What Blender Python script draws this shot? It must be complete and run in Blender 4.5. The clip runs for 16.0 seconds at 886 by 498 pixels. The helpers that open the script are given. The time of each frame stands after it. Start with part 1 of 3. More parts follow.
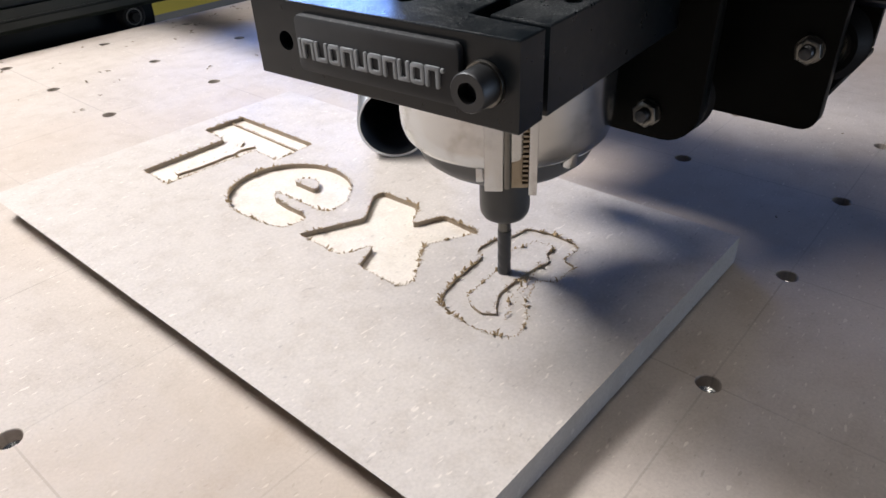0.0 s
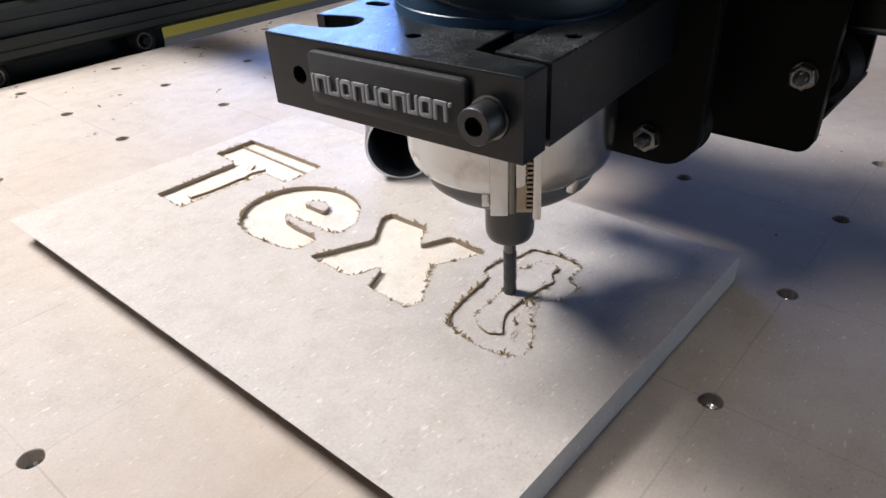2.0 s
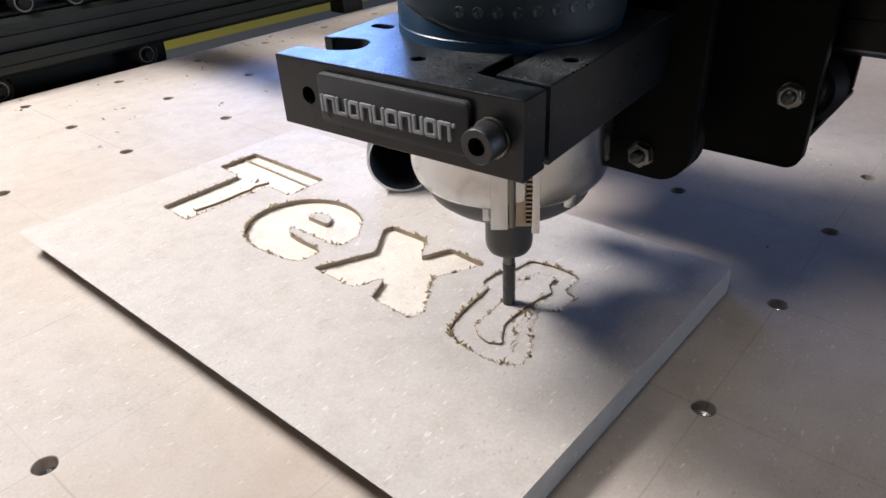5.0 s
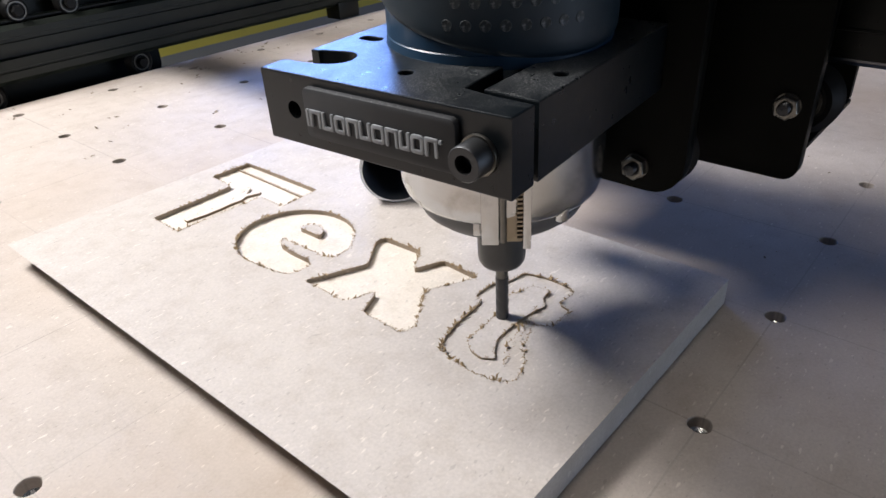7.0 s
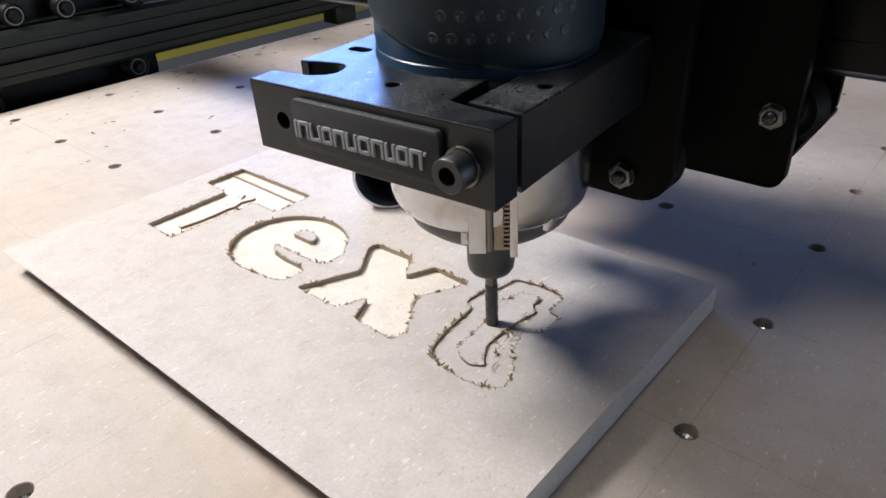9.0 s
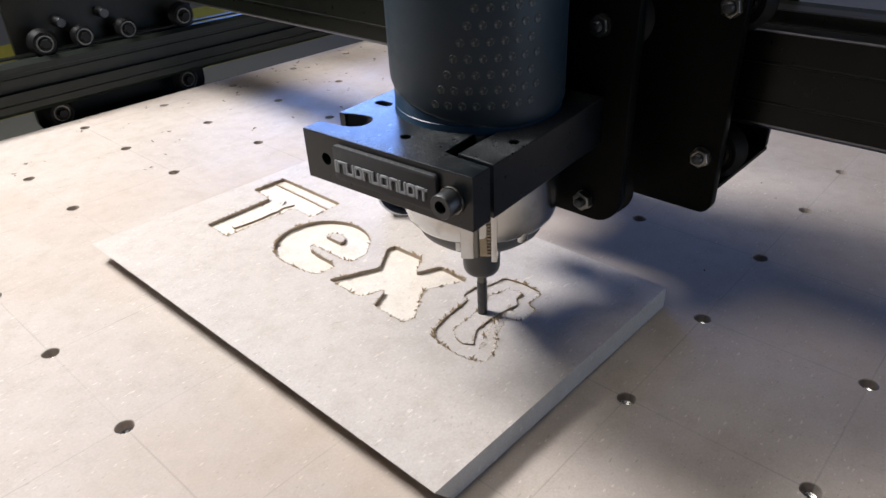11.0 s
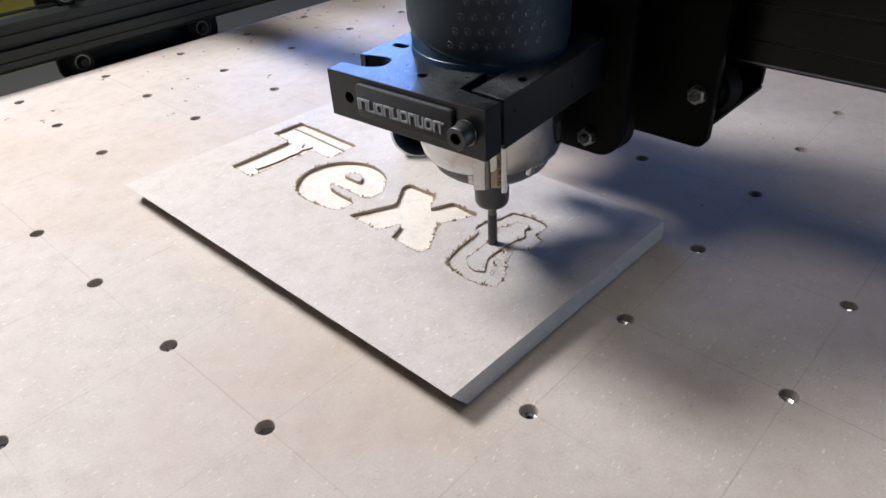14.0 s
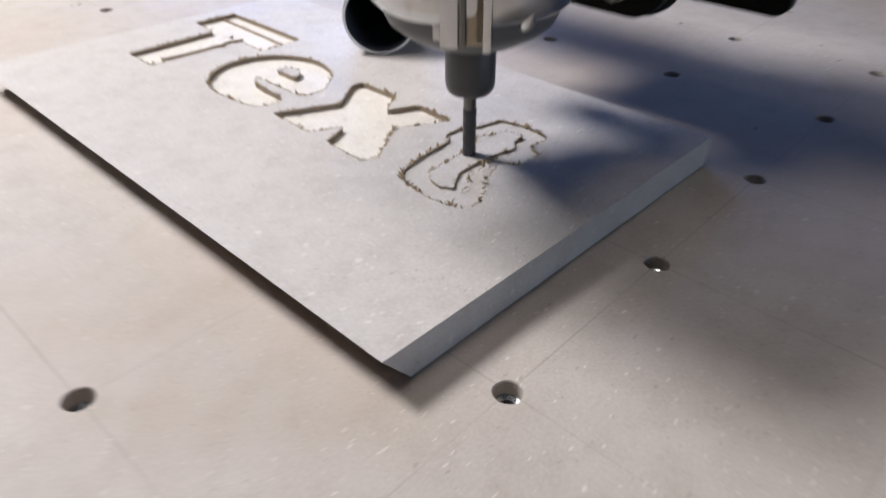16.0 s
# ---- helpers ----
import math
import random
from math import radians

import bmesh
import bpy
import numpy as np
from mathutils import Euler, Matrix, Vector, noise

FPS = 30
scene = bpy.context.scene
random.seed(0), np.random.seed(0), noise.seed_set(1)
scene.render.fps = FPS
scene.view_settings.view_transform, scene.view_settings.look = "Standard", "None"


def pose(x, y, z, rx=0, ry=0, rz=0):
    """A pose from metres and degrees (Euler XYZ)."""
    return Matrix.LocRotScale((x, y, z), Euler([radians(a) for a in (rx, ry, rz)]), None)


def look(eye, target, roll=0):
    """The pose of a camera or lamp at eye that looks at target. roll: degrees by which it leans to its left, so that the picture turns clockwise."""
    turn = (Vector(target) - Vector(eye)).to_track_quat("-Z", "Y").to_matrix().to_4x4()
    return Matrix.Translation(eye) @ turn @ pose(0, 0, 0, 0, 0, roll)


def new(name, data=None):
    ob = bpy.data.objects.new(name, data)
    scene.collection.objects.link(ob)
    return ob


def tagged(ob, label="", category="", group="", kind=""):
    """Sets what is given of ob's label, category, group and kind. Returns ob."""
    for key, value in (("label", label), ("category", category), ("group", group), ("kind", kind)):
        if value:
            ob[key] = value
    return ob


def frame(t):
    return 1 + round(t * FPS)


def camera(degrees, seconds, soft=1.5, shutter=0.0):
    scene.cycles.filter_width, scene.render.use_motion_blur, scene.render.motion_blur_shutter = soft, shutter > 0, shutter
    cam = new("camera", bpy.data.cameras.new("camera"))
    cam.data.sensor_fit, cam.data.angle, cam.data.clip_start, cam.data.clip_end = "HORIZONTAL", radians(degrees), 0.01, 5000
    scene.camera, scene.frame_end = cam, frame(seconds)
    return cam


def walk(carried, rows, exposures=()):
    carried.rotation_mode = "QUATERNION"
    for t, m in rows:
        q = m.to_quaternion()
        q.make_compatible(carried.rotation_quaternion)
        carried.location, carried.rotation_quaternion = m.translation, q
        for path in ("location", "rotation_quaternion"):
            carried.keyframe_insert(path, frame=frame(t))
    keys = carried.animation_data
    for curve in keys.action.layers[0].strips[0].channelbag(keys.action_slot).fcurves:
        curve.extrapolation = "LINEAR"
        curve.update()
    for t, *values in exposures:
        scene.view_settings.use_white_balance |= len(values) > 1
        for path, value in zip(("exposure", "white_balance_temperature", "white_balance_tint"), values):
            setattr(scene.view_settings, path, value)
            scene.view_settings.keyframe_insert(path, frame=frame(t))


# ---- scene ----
cam = camera(64.92, 16.0, soft=1.5, shutter=0.5)
PATH = [
    (0, (-0.0246, -0.1929, 0.1546), (0.6125, 0.3596, -0.3828), -1.58),
    (0.5, (-0.0255, -0.1943, 0.1585), (0.6080, 0.3672, -0.3738), -2.06),
    (1, (-0.0281, -0.1922, 0.1605), (0.6072, 0.3717, -0.3673), -1.74),
    (1.5, (-0.0303, -0.1939, 0.1607), (0.6069, 0.3730, -0.3615), -2.27),
    (2, (-0.0285, -0.1953, 0.1605), (0.6128, 0.3692, -0.3593), -2.24),
    (2.5, (-0.0316, -0.1978, 0.1616), (0.6092, 0.3670, -0.3583), -2.04),
    (3, (-0.0335, -0.2000, 0.1655), (0.6089, 0.3651, -0.3522), -2.04),
    (3.5, (-0.0361, -0.1997, 0.1678), (0.6090, 0.3679, -0.3438), -2.11),
    (4, (-0.0352, -0.2002, 0.1663), (0.6089, 0.3703, -0.3434), -2.22),
    (4.2, (-0.0349, -0.1985, 0.1658), (0.6133, 0.3679, -0.3431), -1.91),
    (6.5, (-0.0313, -0.1976, 0.1653), (0.6209, 0.3663, -0.3413), -2.19),
    (7, (-0.0284, -0.1970, 0.1666), (0.6239, 0.3690, -0.3376), -2.23),
    (7.5, (-0.0262, -0.1956, 0.1667), (0.6280, 0.3689, -0.3367), -2.25),
    (8, (-0.0264, -0.1945, 0.1655), (0.6278, 0.3704, -0.3374), -2.01),
    (8.5, (-0.0266, -0.1974, 0.1666), (0.6309, 0.3645, -0.3353), -1.89),
    (9, (-0.0269, -0.2004, 0.1693), (0.6271, 0.3659, -0.3323), -2.15),
    (9.2, (-0.0271, -0.2026, 0.1732), (0.6254, 0.3654, -0.3285), -2.04),
    (11.3, (-0.0728, -0.2504, 0.2148), (0.5512, 0.3407, -0.2964), -1.77),
    (11.5, (-0.0771, -0.2528, 0.2192), (0.5414, 0.3383, -0.2986), -1.70),
    (12, (-0.0889, -0.2629, 0.2250), (0.5236, 0.3243, -0.3042), -2.08),
    (12.5, (-0.0918, -0.2633, 0.2213), (0.5107, 0.3202, -0.3233), -1.52),
    (13, (-0.0868, -0.2630, 0.2212), (0.5108, 0.3095, -0.3400), -1.71),
    (13.5, (-0.0915, -0.2681, 0.2212), (0.5074, 0.3039, -0.3393), -1.81),
    (14, (-0.0872, -0.2614, 0.2135), (0.5094, 0.3099, -0.3502), -2.52),
    (14.5, (-0.0842, -0.2562, 0.2081), (0.5161, 0.2975, -0.3690), -1.16),
    (15, (-0.0831, -0.2541, 0.2071), (0.5133, 0.3004, -0.3733), -1.11),
    (15.5, (-0.0708, -0.2444, 0.1844), (0.5320, 0.2988, -0.4001), -0.89),
    (15.6, (-0.0655, -0.2429, 0.1771), (0.5345, 0.3039, -0.4068), -0.27),
    (15.7, (-0.0572, -0.2378, 0.1669), (0.5420, 0.3094, -0.4175), -0.08),
    (15.8, (-0.0484, -0.2309, 0.1550), (0.5549, 0.3124, -0.4287), 0.32),
    (15.9, (-0.0379, -0.2256, 0.1443), (0.5651, 0.3181, -0.4394), 0.35),
    (16, (-0.0260, -0.2200, 0.1304), (0.5736, 0.3317, -0.4494), 0.82),
]
walk(cam, [(t, look(eye, target, roll)) for t, eye, target, roll in PATH],
     exposures=((0.0, 0.0, 6500, 10), (11.0, 0.0, 6500, 10), (14.0, -0.06, 6250, 10), (16.0, -0.20, 6200, 10)))
scene.view_settings.exposure = 0.0

# ---------------------------------------------------------------- light
world = bpy.data.worlds.new("room_air")
scene.world = world
world.use_nodes = True
sky = world.node_tree.nodes.new("ShaderNodeTexSky")
sky.sky_type, sky.sun_disc = "NISHITA", False
sky.sun_elevation, sky.sun_rotation = radians(35), radians(20)
bg = world.node_tree.nodes["Background"]
bg.inputs["Strength"].default_value = 0.06
world.node_tree.links.new(sky.outputs[0], bg.inputs["Color"])


def area(name, eye, target, power, size, color, shape="DISK", size_y=None):
    lamp = bpy.data.lights.new(name, "AREA")
    lamp.shape, lamp.energy, lamp.color, lamp.size = shape, power, color, size
    if size_y:
        lamp.size_y = size_y
    ob = new(name, lamp)
    ob.matrix_world = look(eye, target)
    return ob


# work lamp beside the machine, and the daylight of the window in the far wall
area("work_lamp_light", (-0.08, 0.51, 0.73), (0.16, 0.04, 0.0), 13.2, 0.27, (1.0, 0.985, 0.995))
area("ceiling_lamp_light", (-0.16, 0.10, 1.50), (0.17, -0.05, 0.0), 6.4, 0.62, (1.0, 0.94, 0.88))
area("north_window_light", (1.30, 1.54, 0.80), (0.2, -0.1, 0.0), 15.0, 0.56, (0.21, 0.39, 1.0), "RECTANGLE", 0.42)
# bluish fill added from the south for the panel's right edge and the shadows
area("south_fill_light", (0.70, -1.79, 0.12), (0.2, -0.1, 0.0), 8.4, 1.0, (0.60, 0.75, 1.0), "RECTANGLE", 0.5)


# ---------------------------------------------------------------- materials
class Mat:
    """A node material with short ways to the nodes it needs."""

    def __init__(self, name, base=(0.5, 0.5, 0.5), rough=0.5, metal=0.0, spec=0.5):
        self.m = bpy.data.materials.new(name)
        self.m.use_nodes = True
        self.t = self.m.node_tree
        self.b = self.t.nodes["Principled BSDF"]
        self.b.inputs["Base Color"].default_value = (*base, 1)
        self.b.inputs["Roughness"].default_value = rough
        self.b.inputs["Metallic"].default_value = metal
        self.b.inputs["Specular IOR Level"].default_value = spec
        self.c = self.t.nodes.new("ShaderNodeTexCoord").outputs["Object"]

    def node(self, kind, **values):
        n = self.t.nodes.new(kind)
        for k, v in values.items():
            n.inputs[k].default_value = v
        return n

    def link(self, a, b):
        self.t.links.new(a, b)

    def stretch(self, sx, sy, sz, turn=0.0):
        n = self.t.nodes.new("ShaderNodeMapping")
        n.inputs["Scale"].default_value = (sx, sy, sz)
        n.inputs["Rotation"].default_value = (0, 0, turn)
        self.link(self.c, n.inputs["Vector"])
        return n.outputs[0]

    def noise(self, scale, detail=3.0, rough=0.55, at=None):
        n = self.node("ShaderNodeTexNoise", Scale=scale, Detail=detail, Roughness=rough)
        self.link(at or self.c, n.inputs["Vector"])
        return n.outputs["Fac"]

    def ramp(self, fac, *stops):
        n = self.t.nodes.new("ShaderNodeValToRGB")
        el = n.color_ramp.elements
        while len(el) < len(stops):
            el.new(0.5)
        for e, (p, c) in zip(el, stops):
            e.position = p
            e.color = (*c, 1) if len(c) == 3 else c
        self.link(fac, n.inputs[0])
        return n.outputs[0]

    def level(self, fac, lo, hi, a=0.0, b=1.0):
        n = self.t.nodes.new("ShaderNodeMapRange")
        for k, v in zip(("From Min", "From Max", "To Min", "To Max"), (lo, hi, a, b)):
            n.inputs[k].default_value = v
        self.link(fac, n.inputs["Value"])
        return n.outputs[0]

    def mix(self, fac, a, b, blend="MIX"):
        n = self.t.nodes.new("ShaderNodeMix")
        n.data_type, n.blend_type = "RGBA", blend
        for v, s in ((fac, n.inputs[0]), (a, n.inputs[6]), (b, n.inputs[7])):
            if isinstance(v, (int, float)):
                s.default_value = v
            elif isinstance(v, tuple):
                s.default_value = (*v, 1)
            else:
                self.link(v, s)
        return n.outputs[2]

    def math(self, op, a, b=0.0):
        n = self.t.nodes.new("ShaderNodeMath")
        n.operation = op
        for v, s in ((a, n.inputs[0]), (b, n.inputs[1])):
            if isinstance(v, (int, float)):
                s.default_value = v
            else:
                self.link(v, s)
        return n.outputs[0]

    def color(self, c):
        self.link(c, self.b.inputs["Base Color"])
        return self

    def rough(self, r):
        self.link(r, self.b.inputs["Roughness"])
        return self

    def bump(self, height, strength=0.3, distance=0.0005):
        n = self.node("ShaderNodeBump", Strength=strength, Distance=distance)
        self.link(height, n.inputs["Height"])
        self.link(n.outputs[0], self.b.inputs["Normal"])
        return self


def mdf(name, dark, mid, pale, fleck, lines=False, seed=0.0):
    k = Mat(name, mid, 0.62, 0.0, 0.3)
    base = k.ramp(k.noise(14 + seed, 4), (0.3, dark), (0.5, mid), (0.72, pale))
    grain = k.noise(900, 2, 0.6)
    blotch = k.ramp(k.noise(75 + seed, 5, 0.68), (0.33, tuple(v * w for v, w in zip(mid, (0.74, 0.70, 0.645)))), (0.52, mid), (0.70, tuple(min(1, 1.12 * v) for v in mid)))
    base = k.mix(0.62, base, blotch)
    base = k.mix(0.4, base, k.ramp(grain, (0.3, tuple(0.82 * v for v in mid)), (0.7, tuple(min(1, 1.14 * v) for v in mid))))
    # wood fibres pressed into the face, in two directions
    for turn, sx, lo in ((0.6, 200, 0.715), (2.1, 260, 0.725), (1.3, 160, 0.73)):
        f = k.noise(1.0, 1, 0.4, k.stretch(sx, sx * 3.2, sx, turn))
        base = k.mix(k.level(f, lo, lo + 0.05, 0, 0.78), base, fleck)
    f = k.noise(1.0, 1, 0.4, k.stretch(300, 700, 300, 0.2))
    base = k.mix(k.level(f, 0.70, 0.76, 0, 0.35), base, tuple(0.55 * v for v in dark))
    if lines:
        sep = k.t.nodes.new("ShaderNodeSeparateXYZ")
        k.link(k.c, sep.inputs[0])
        wob = k.noise(30, 2)
        for axis, width in ((0, 0.00026), (1, 0.00024)):
            p = k.math("ADD", sep.outputs[axis], k.math("MULTIPLY", k.math("SUBTRACT", wob, 0.5), 0.0006))
            p = k.math("MULTIPLY", p, 1 / 0.075)
            d = k.math("ABSOLUTE", k.math("SUBTRACT", p, k.math("ROUND", p)))
            on = k.level(d, width / 0.075, 1.7 * width / 0.075, 1, 0)
            worn = k.level(k.noise(9 + 4 * axis, 3), 0.36, 0.66, 0.03, 0.42)
            base = k.mix(k.math("MULTIPLY", on, worn), base, tuple(0.45 * v for v in dark))
        # rubbed, paler and browner patches of use
        base = k.mix(k.level(k.noise(5.2, 4, 0.6), 0.46, 0.70, 0, 0.62), base, tuple(v * w for v, w in zip(mid, (0.86, 0.77, 0.67))))
    k.color(base)
    k.rough(k.level(k.noise(40, 3), 0.3, 0.7, 0.5, 0.72))
    k.bump(grain, 0.16, 0.0003)
    return k.m


M_BOARD = mdf("worn_mdf_wasteboard", (0.385, 0.335, 0.288), (0.50, 0.440, 0.392), (0.57, 0.510, 0.465), (0.68, 0.62, 0.55), True)
M_PLATE = mdf("grey_mdf_face", (0.475, 0.427, 0.388), (0.54, 0.490, 0.449), (0.585, 0.536, 0.494), (0.70, 0.64, 0.575), False, 3.0)
M_CORE = mdf("cut_mdf_core", (0.62, 0.56, 0.49), (0.70, 0.635, 0.56), (0.76, 0.69, 0.61), (0.80, 0.74, 0.66), False, 9.0)
M_EDGE = mdf("sawn_mdf_edge", (0.42, 0.395, 0.365), (0.48, 0.455, 0.425), (0.53, 0.505, 0.47), (0.58, 0.55, 0.51), False, 5.0)
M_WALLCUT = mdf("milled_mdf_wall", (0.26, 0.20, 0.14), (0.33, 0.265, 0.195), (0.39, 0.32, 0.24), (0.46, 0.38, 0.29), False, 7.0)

M_STEP = mdf("milled_mdf_step", (0.28, 0.21, 0.145), (0.34, 0.265, 0.19), (0.40, 0.32, 0.235), (0.46, 0.38, 0.29), False, 8.0)


def black(name, base, rough, dust=0.0, spec=0.5, scale=1500):
    k = Mat(name, base, rough, 0.0, spec)
    n = k.noise(60, 4)
    col = k.mix(k.level(n, 0.35, 0.7, 0, 0.5), base, tuple(1.4 * v + 0.001 for v in base))
    if dust:
        d = k.noise(scale, 2, 0.5)
        patch = k.level(k.noise(45, 3), 0.35, 0.65, 0.0, 1.0)
        sep = k.t.nodes.new("ShaderNodeSeparateXYZ")
        k.link(k.t.nodes.new("ShaderNodeTexCoord").outputs["Normal"], sep.inputs[0])
        lies = k.level(sep.outputs[2], 0.2, 0.9, 0.0, 1.0)
        patch = k.math("MULTIPLY", patch, lies)
        col = k.mix(k.math("MULTIPLY", k.level(d, 0.53, 0.66, 0, dust), patch), col, (0.29, 0.29, 0.285))
    k.color(col)
    k.rough(k.level(k.noise(260, 3), 0.3, 0.7, rough - 0.03, rough + 0.05))
    k.bump(k.noise(700, 2), 0.06, 0.0001)
    return k.m


M_MOUNT = black("black_anodised_mount", (0.0045, 0.0066, 0.0085), 0.30, 0.8, 0.38, 2800)
M_PLATEBLK = black("black_powder_coated_plate", (0.0017, 0.0019, 0.0013), 0.45, 0.02, 0.07)
M_RAIL = black("black_anodised_extrusion", (0.0026, 0.0034, 0.0022), 0.30, 0.04, 0.2)
# side rail and end plate blacks, lightened for the haze over that side
M_SIDE = black("hazed_dusty_extrusion", (0.0095, 0.0125, 0.0095), 0.38, 0.10, 0.3)
M_ENDPLATE = black("hazed_black_steel", (0.006, 0.0075, 0.006), 0.42, 0.02, 0.3)
M_WHEEL = black("black_acetal_wheel", (0.005, 0.005, 0.005), 0.45, 0.0, 0.2)
M_RUBBER = black("blue_black_rubber_grip", (0.009, 0.021, 0.032), 0.46, 0.14, 0.45, 500)
M_DIMPLE = black("worn_rubber_dimple", (0.026, 0.034, 0.038), 0.42, 0.8, 0.4, 900)
M_NECK = black("dark_blue_plastic_neck", (0.012, 0.042, 0.085), 0.36, 0.05)
M_NUT = black("blackened_steel_collet", (0.040, 0.039, 0.037), 0.42, 0.12, 0.6)
M_CONE = black("grey_cast_nose", (0.09, 0.09, 0.088), 0.45, 0.1, 0.5)
M_BIT = black("dark_carbide", (0.032, 0.032, 0.034), 0.38, 0.0, 0.6)
M_INSIDE = black("shaded_tube_inside", (0.045, 0.052, 0.064), 0.5, 0.0, 0.5)
M_BADGE = black("black_rubber_badge", (0.030, 0.031, 0.033), 0.6, 0.3, 0.4)
M_LETTER = black("pale_grey_raised_print", (0.22, 0.23, 0.24), 0.5, 0.1, 0.4)


def metal(name, base, rough, streak=(40, 40, 900), stain=0.0, relief=0.02):
    k = Mat(name, base, rough, 1.0)
    s = k.noise(1.0, 4, 0.6, k.stretch(*streak))
    col = k.mix(k.level(s, 0.3, 0.7), tuple(0.9 * v for v in base), tuple(min(1, 1.05 * v) for v in base))
    if stain:
        col = k.mix(k.level(k.noise(95, 4, 0.65), 0.53, 0.70, 0, stain), col, (0.16, 0.11, 0.06))
    k.color(col)
    k.rough(k.level(s, 0.3, 0.7, rough - 0.03, rough + 0.06))
    k.bump(s, relief, 0.0001)
    return k.m


M_ALU = metal("turned_aluminium", (0.56, 0.56, 0.55), 0.20, (20, 20, 45), 0.28, 0.0)
M_STEEL = metal("zinc_plated_steel", (0.165, 0.16, 0.145), 0.30, (300, 300, 300))
M_BOLT = metal("dark_oxide_bolt", (0.075, 0.077, 0.08), 0.46, (300, 300, 300))
M_DIM = metal("dull_bearing_steel", (0.22, 0.21, 0.19), 0.42, (300, 300, 300))
M_TUBE = metal("satin_aluminium_tube", (0.62, 0.65, 0.70), 0.38, (60, 60, 60))
M_BRASS = metal("tarnished_rack_metal", (0.33, 0.28, 0.21), 0.42, (200, 200, 200), 0.5)
# paler than the extrusion, for the reflections along the beam's lips
M_LIP = metal("sheen_rail_lip", (0.17, 0.17, 0.18), 0.34, (300, 4, 300))
M_INSERT = metal("threaded_insert_steel", (0.7, 0.7, 0.68), 0.25, (400, 400, 400))


def paint(name, a, b, rough=0.7, scale=6, spec=0.5):
    k = Mat(name, a, rough, 0.0, spec)
    k.color(k.mix(k.noise(scale, 5), a, b))
    k.bump(k.noise(220, 3), 0.1, 0.0005)
    return k.m


M_BENCH = paint("grey_bench_top", (0.034, 0.033, 0.027), (0.05, 0.048, 0.038), 0.9, 6, 0.03)
M_YELLOW = paint("dull_yellow_board", (0.10, 0.083, 0.010), (0.145, 0.12, 0.016), 0.9, 6, 0.03)
M_WALL = paint("grey_room_wall", (0.15, 0.15, 0.155), (0.19, 0.19, 0.195))
M_FLOOR = paint("concrete_floor", (0.13, 0.13, 0.125), (0.2, 0.2, 0.19))
M_FIBRE = paint("mdf_fibre_fuzz", (0.20, 0.135, 0.07), (0.43, 0.31, 0.17), 0.8, 300)
M_CHIP = paint("grey_brown_chips", (0.16, 0.12, 0.08), (0.30, 0.25, 0.19), 0.8, 300)
M_WHITE = paint("white_window_frame", (0.7, 0.7, 0.7), (0.78, 0.78, 0.78), 0.5)


# ---------------------------------------------------------------- mesh helpers
def finish(me, material, smooth=40):
    me.materials.clear()
    me.materials.append(material)
    if smooth:
        for p in me.polygons:
            p.use_smooth = True
        me.set_sharp_from_angle(angle=radians(smooth))
    return me


def part(name, bm, material, parent=None, label="", smooth=40):
    """Links a bmesh or mesh as one object, under its thing."""
    if isinstance(bm, bmesh.types.BMesh):
        me = bpy.data.meshes.new(name)
        bmesh.ops.recalc_face_normals(bm, faces=bm.faces)
        bm.to_mesh(me)
        bm.free()
    else:
        me = bm
    ob = new(name, finish(me, material, smooth))
    ob.parent = parent
    if label:
        ob["label"] = label
    return ob


def thing(name, at, label, category, group="", kind=""):
    ob = new(name)
    ob.empty_display_size = 0.02
    ob.location = at
    return tagged(ob, label, category, group, kind)


def box(x0, x1, y0, y1, z0, z1, bevel=0.0, segments=2, bm=None):
    bm = bm or bmesh.new()
    made = bmesh.ops.create_cube(bm, size=1.0, matrix=Matrix.LocRotScale(
        ((x0 + x1) / 2, (y0 + y1) / 2, (z0 + z1) / 2), None, (x1 - x0, y1 - y0, z1 - z0)))
    if bevel:
        edges = list({e for v in made["verts"] for e in v.link_edges})
        bmesh.ops.bevel(bm, geom=edges, offset=bevel, segments=segments, profile=0.6, affect="EDGES")
    return bm


def lathe(profile, n=64, m=None, bm=None):
    """Turns (radius, z) pairs round the z axis; radius 0 closes an end."""
    bm = bm or bmesh.new()
    rings = []
    for r, z in profile:
        if r <= 0:
            rings.append([bm.verts.new((0, 0, z))])
        else:
            rings.append([bm.verts.new((r * math.cos(2 * math.pi * k / n), r * math.sin(2 * math.pi * k / n), z)) for k in range(n)])
    for a, b in zip(rings, rings[1:]):
        for k in range(n):
            j = (k + 1) % n
            if len(a) == 1:
                bm.faces.new((a[0], b[k], b[j]))
            elif len(b) == 1:
                bm.faces.new((a[k], a[j], b[0]))
            else:
                bm.faces.new((a[k], a[j], b[j], b[k]))
    if m is not None:
        bmesh.ops.transform(bm, matrix=m, verts=[v for ring in rings for v in ring])
    return bm


def prism(points, a, b, axis="y"):
    """A closed outline swept from a to b along an axis; points lie in the other two axes, in order."""
    bm = bmesh.new()
    put = {"x": lambda p, s: (s, p[0], p[1]), "y": lambda p, s: (p[0], s, p[1]), "z": lambda p, s: (p[0], p[1], s)}[axis]
    low, high = [bm.verts.new(put(p, a)) for p in points], [bm.verts.new(put(p, b)) for p in points]
    for k in range(len(points)):
        j = (k + 1) % len(points)
        bm.faces.new((low[k], low[j], high[j], high[k]))
    bm.faces.new(low)
    bm.faces.new(high)
    return bm


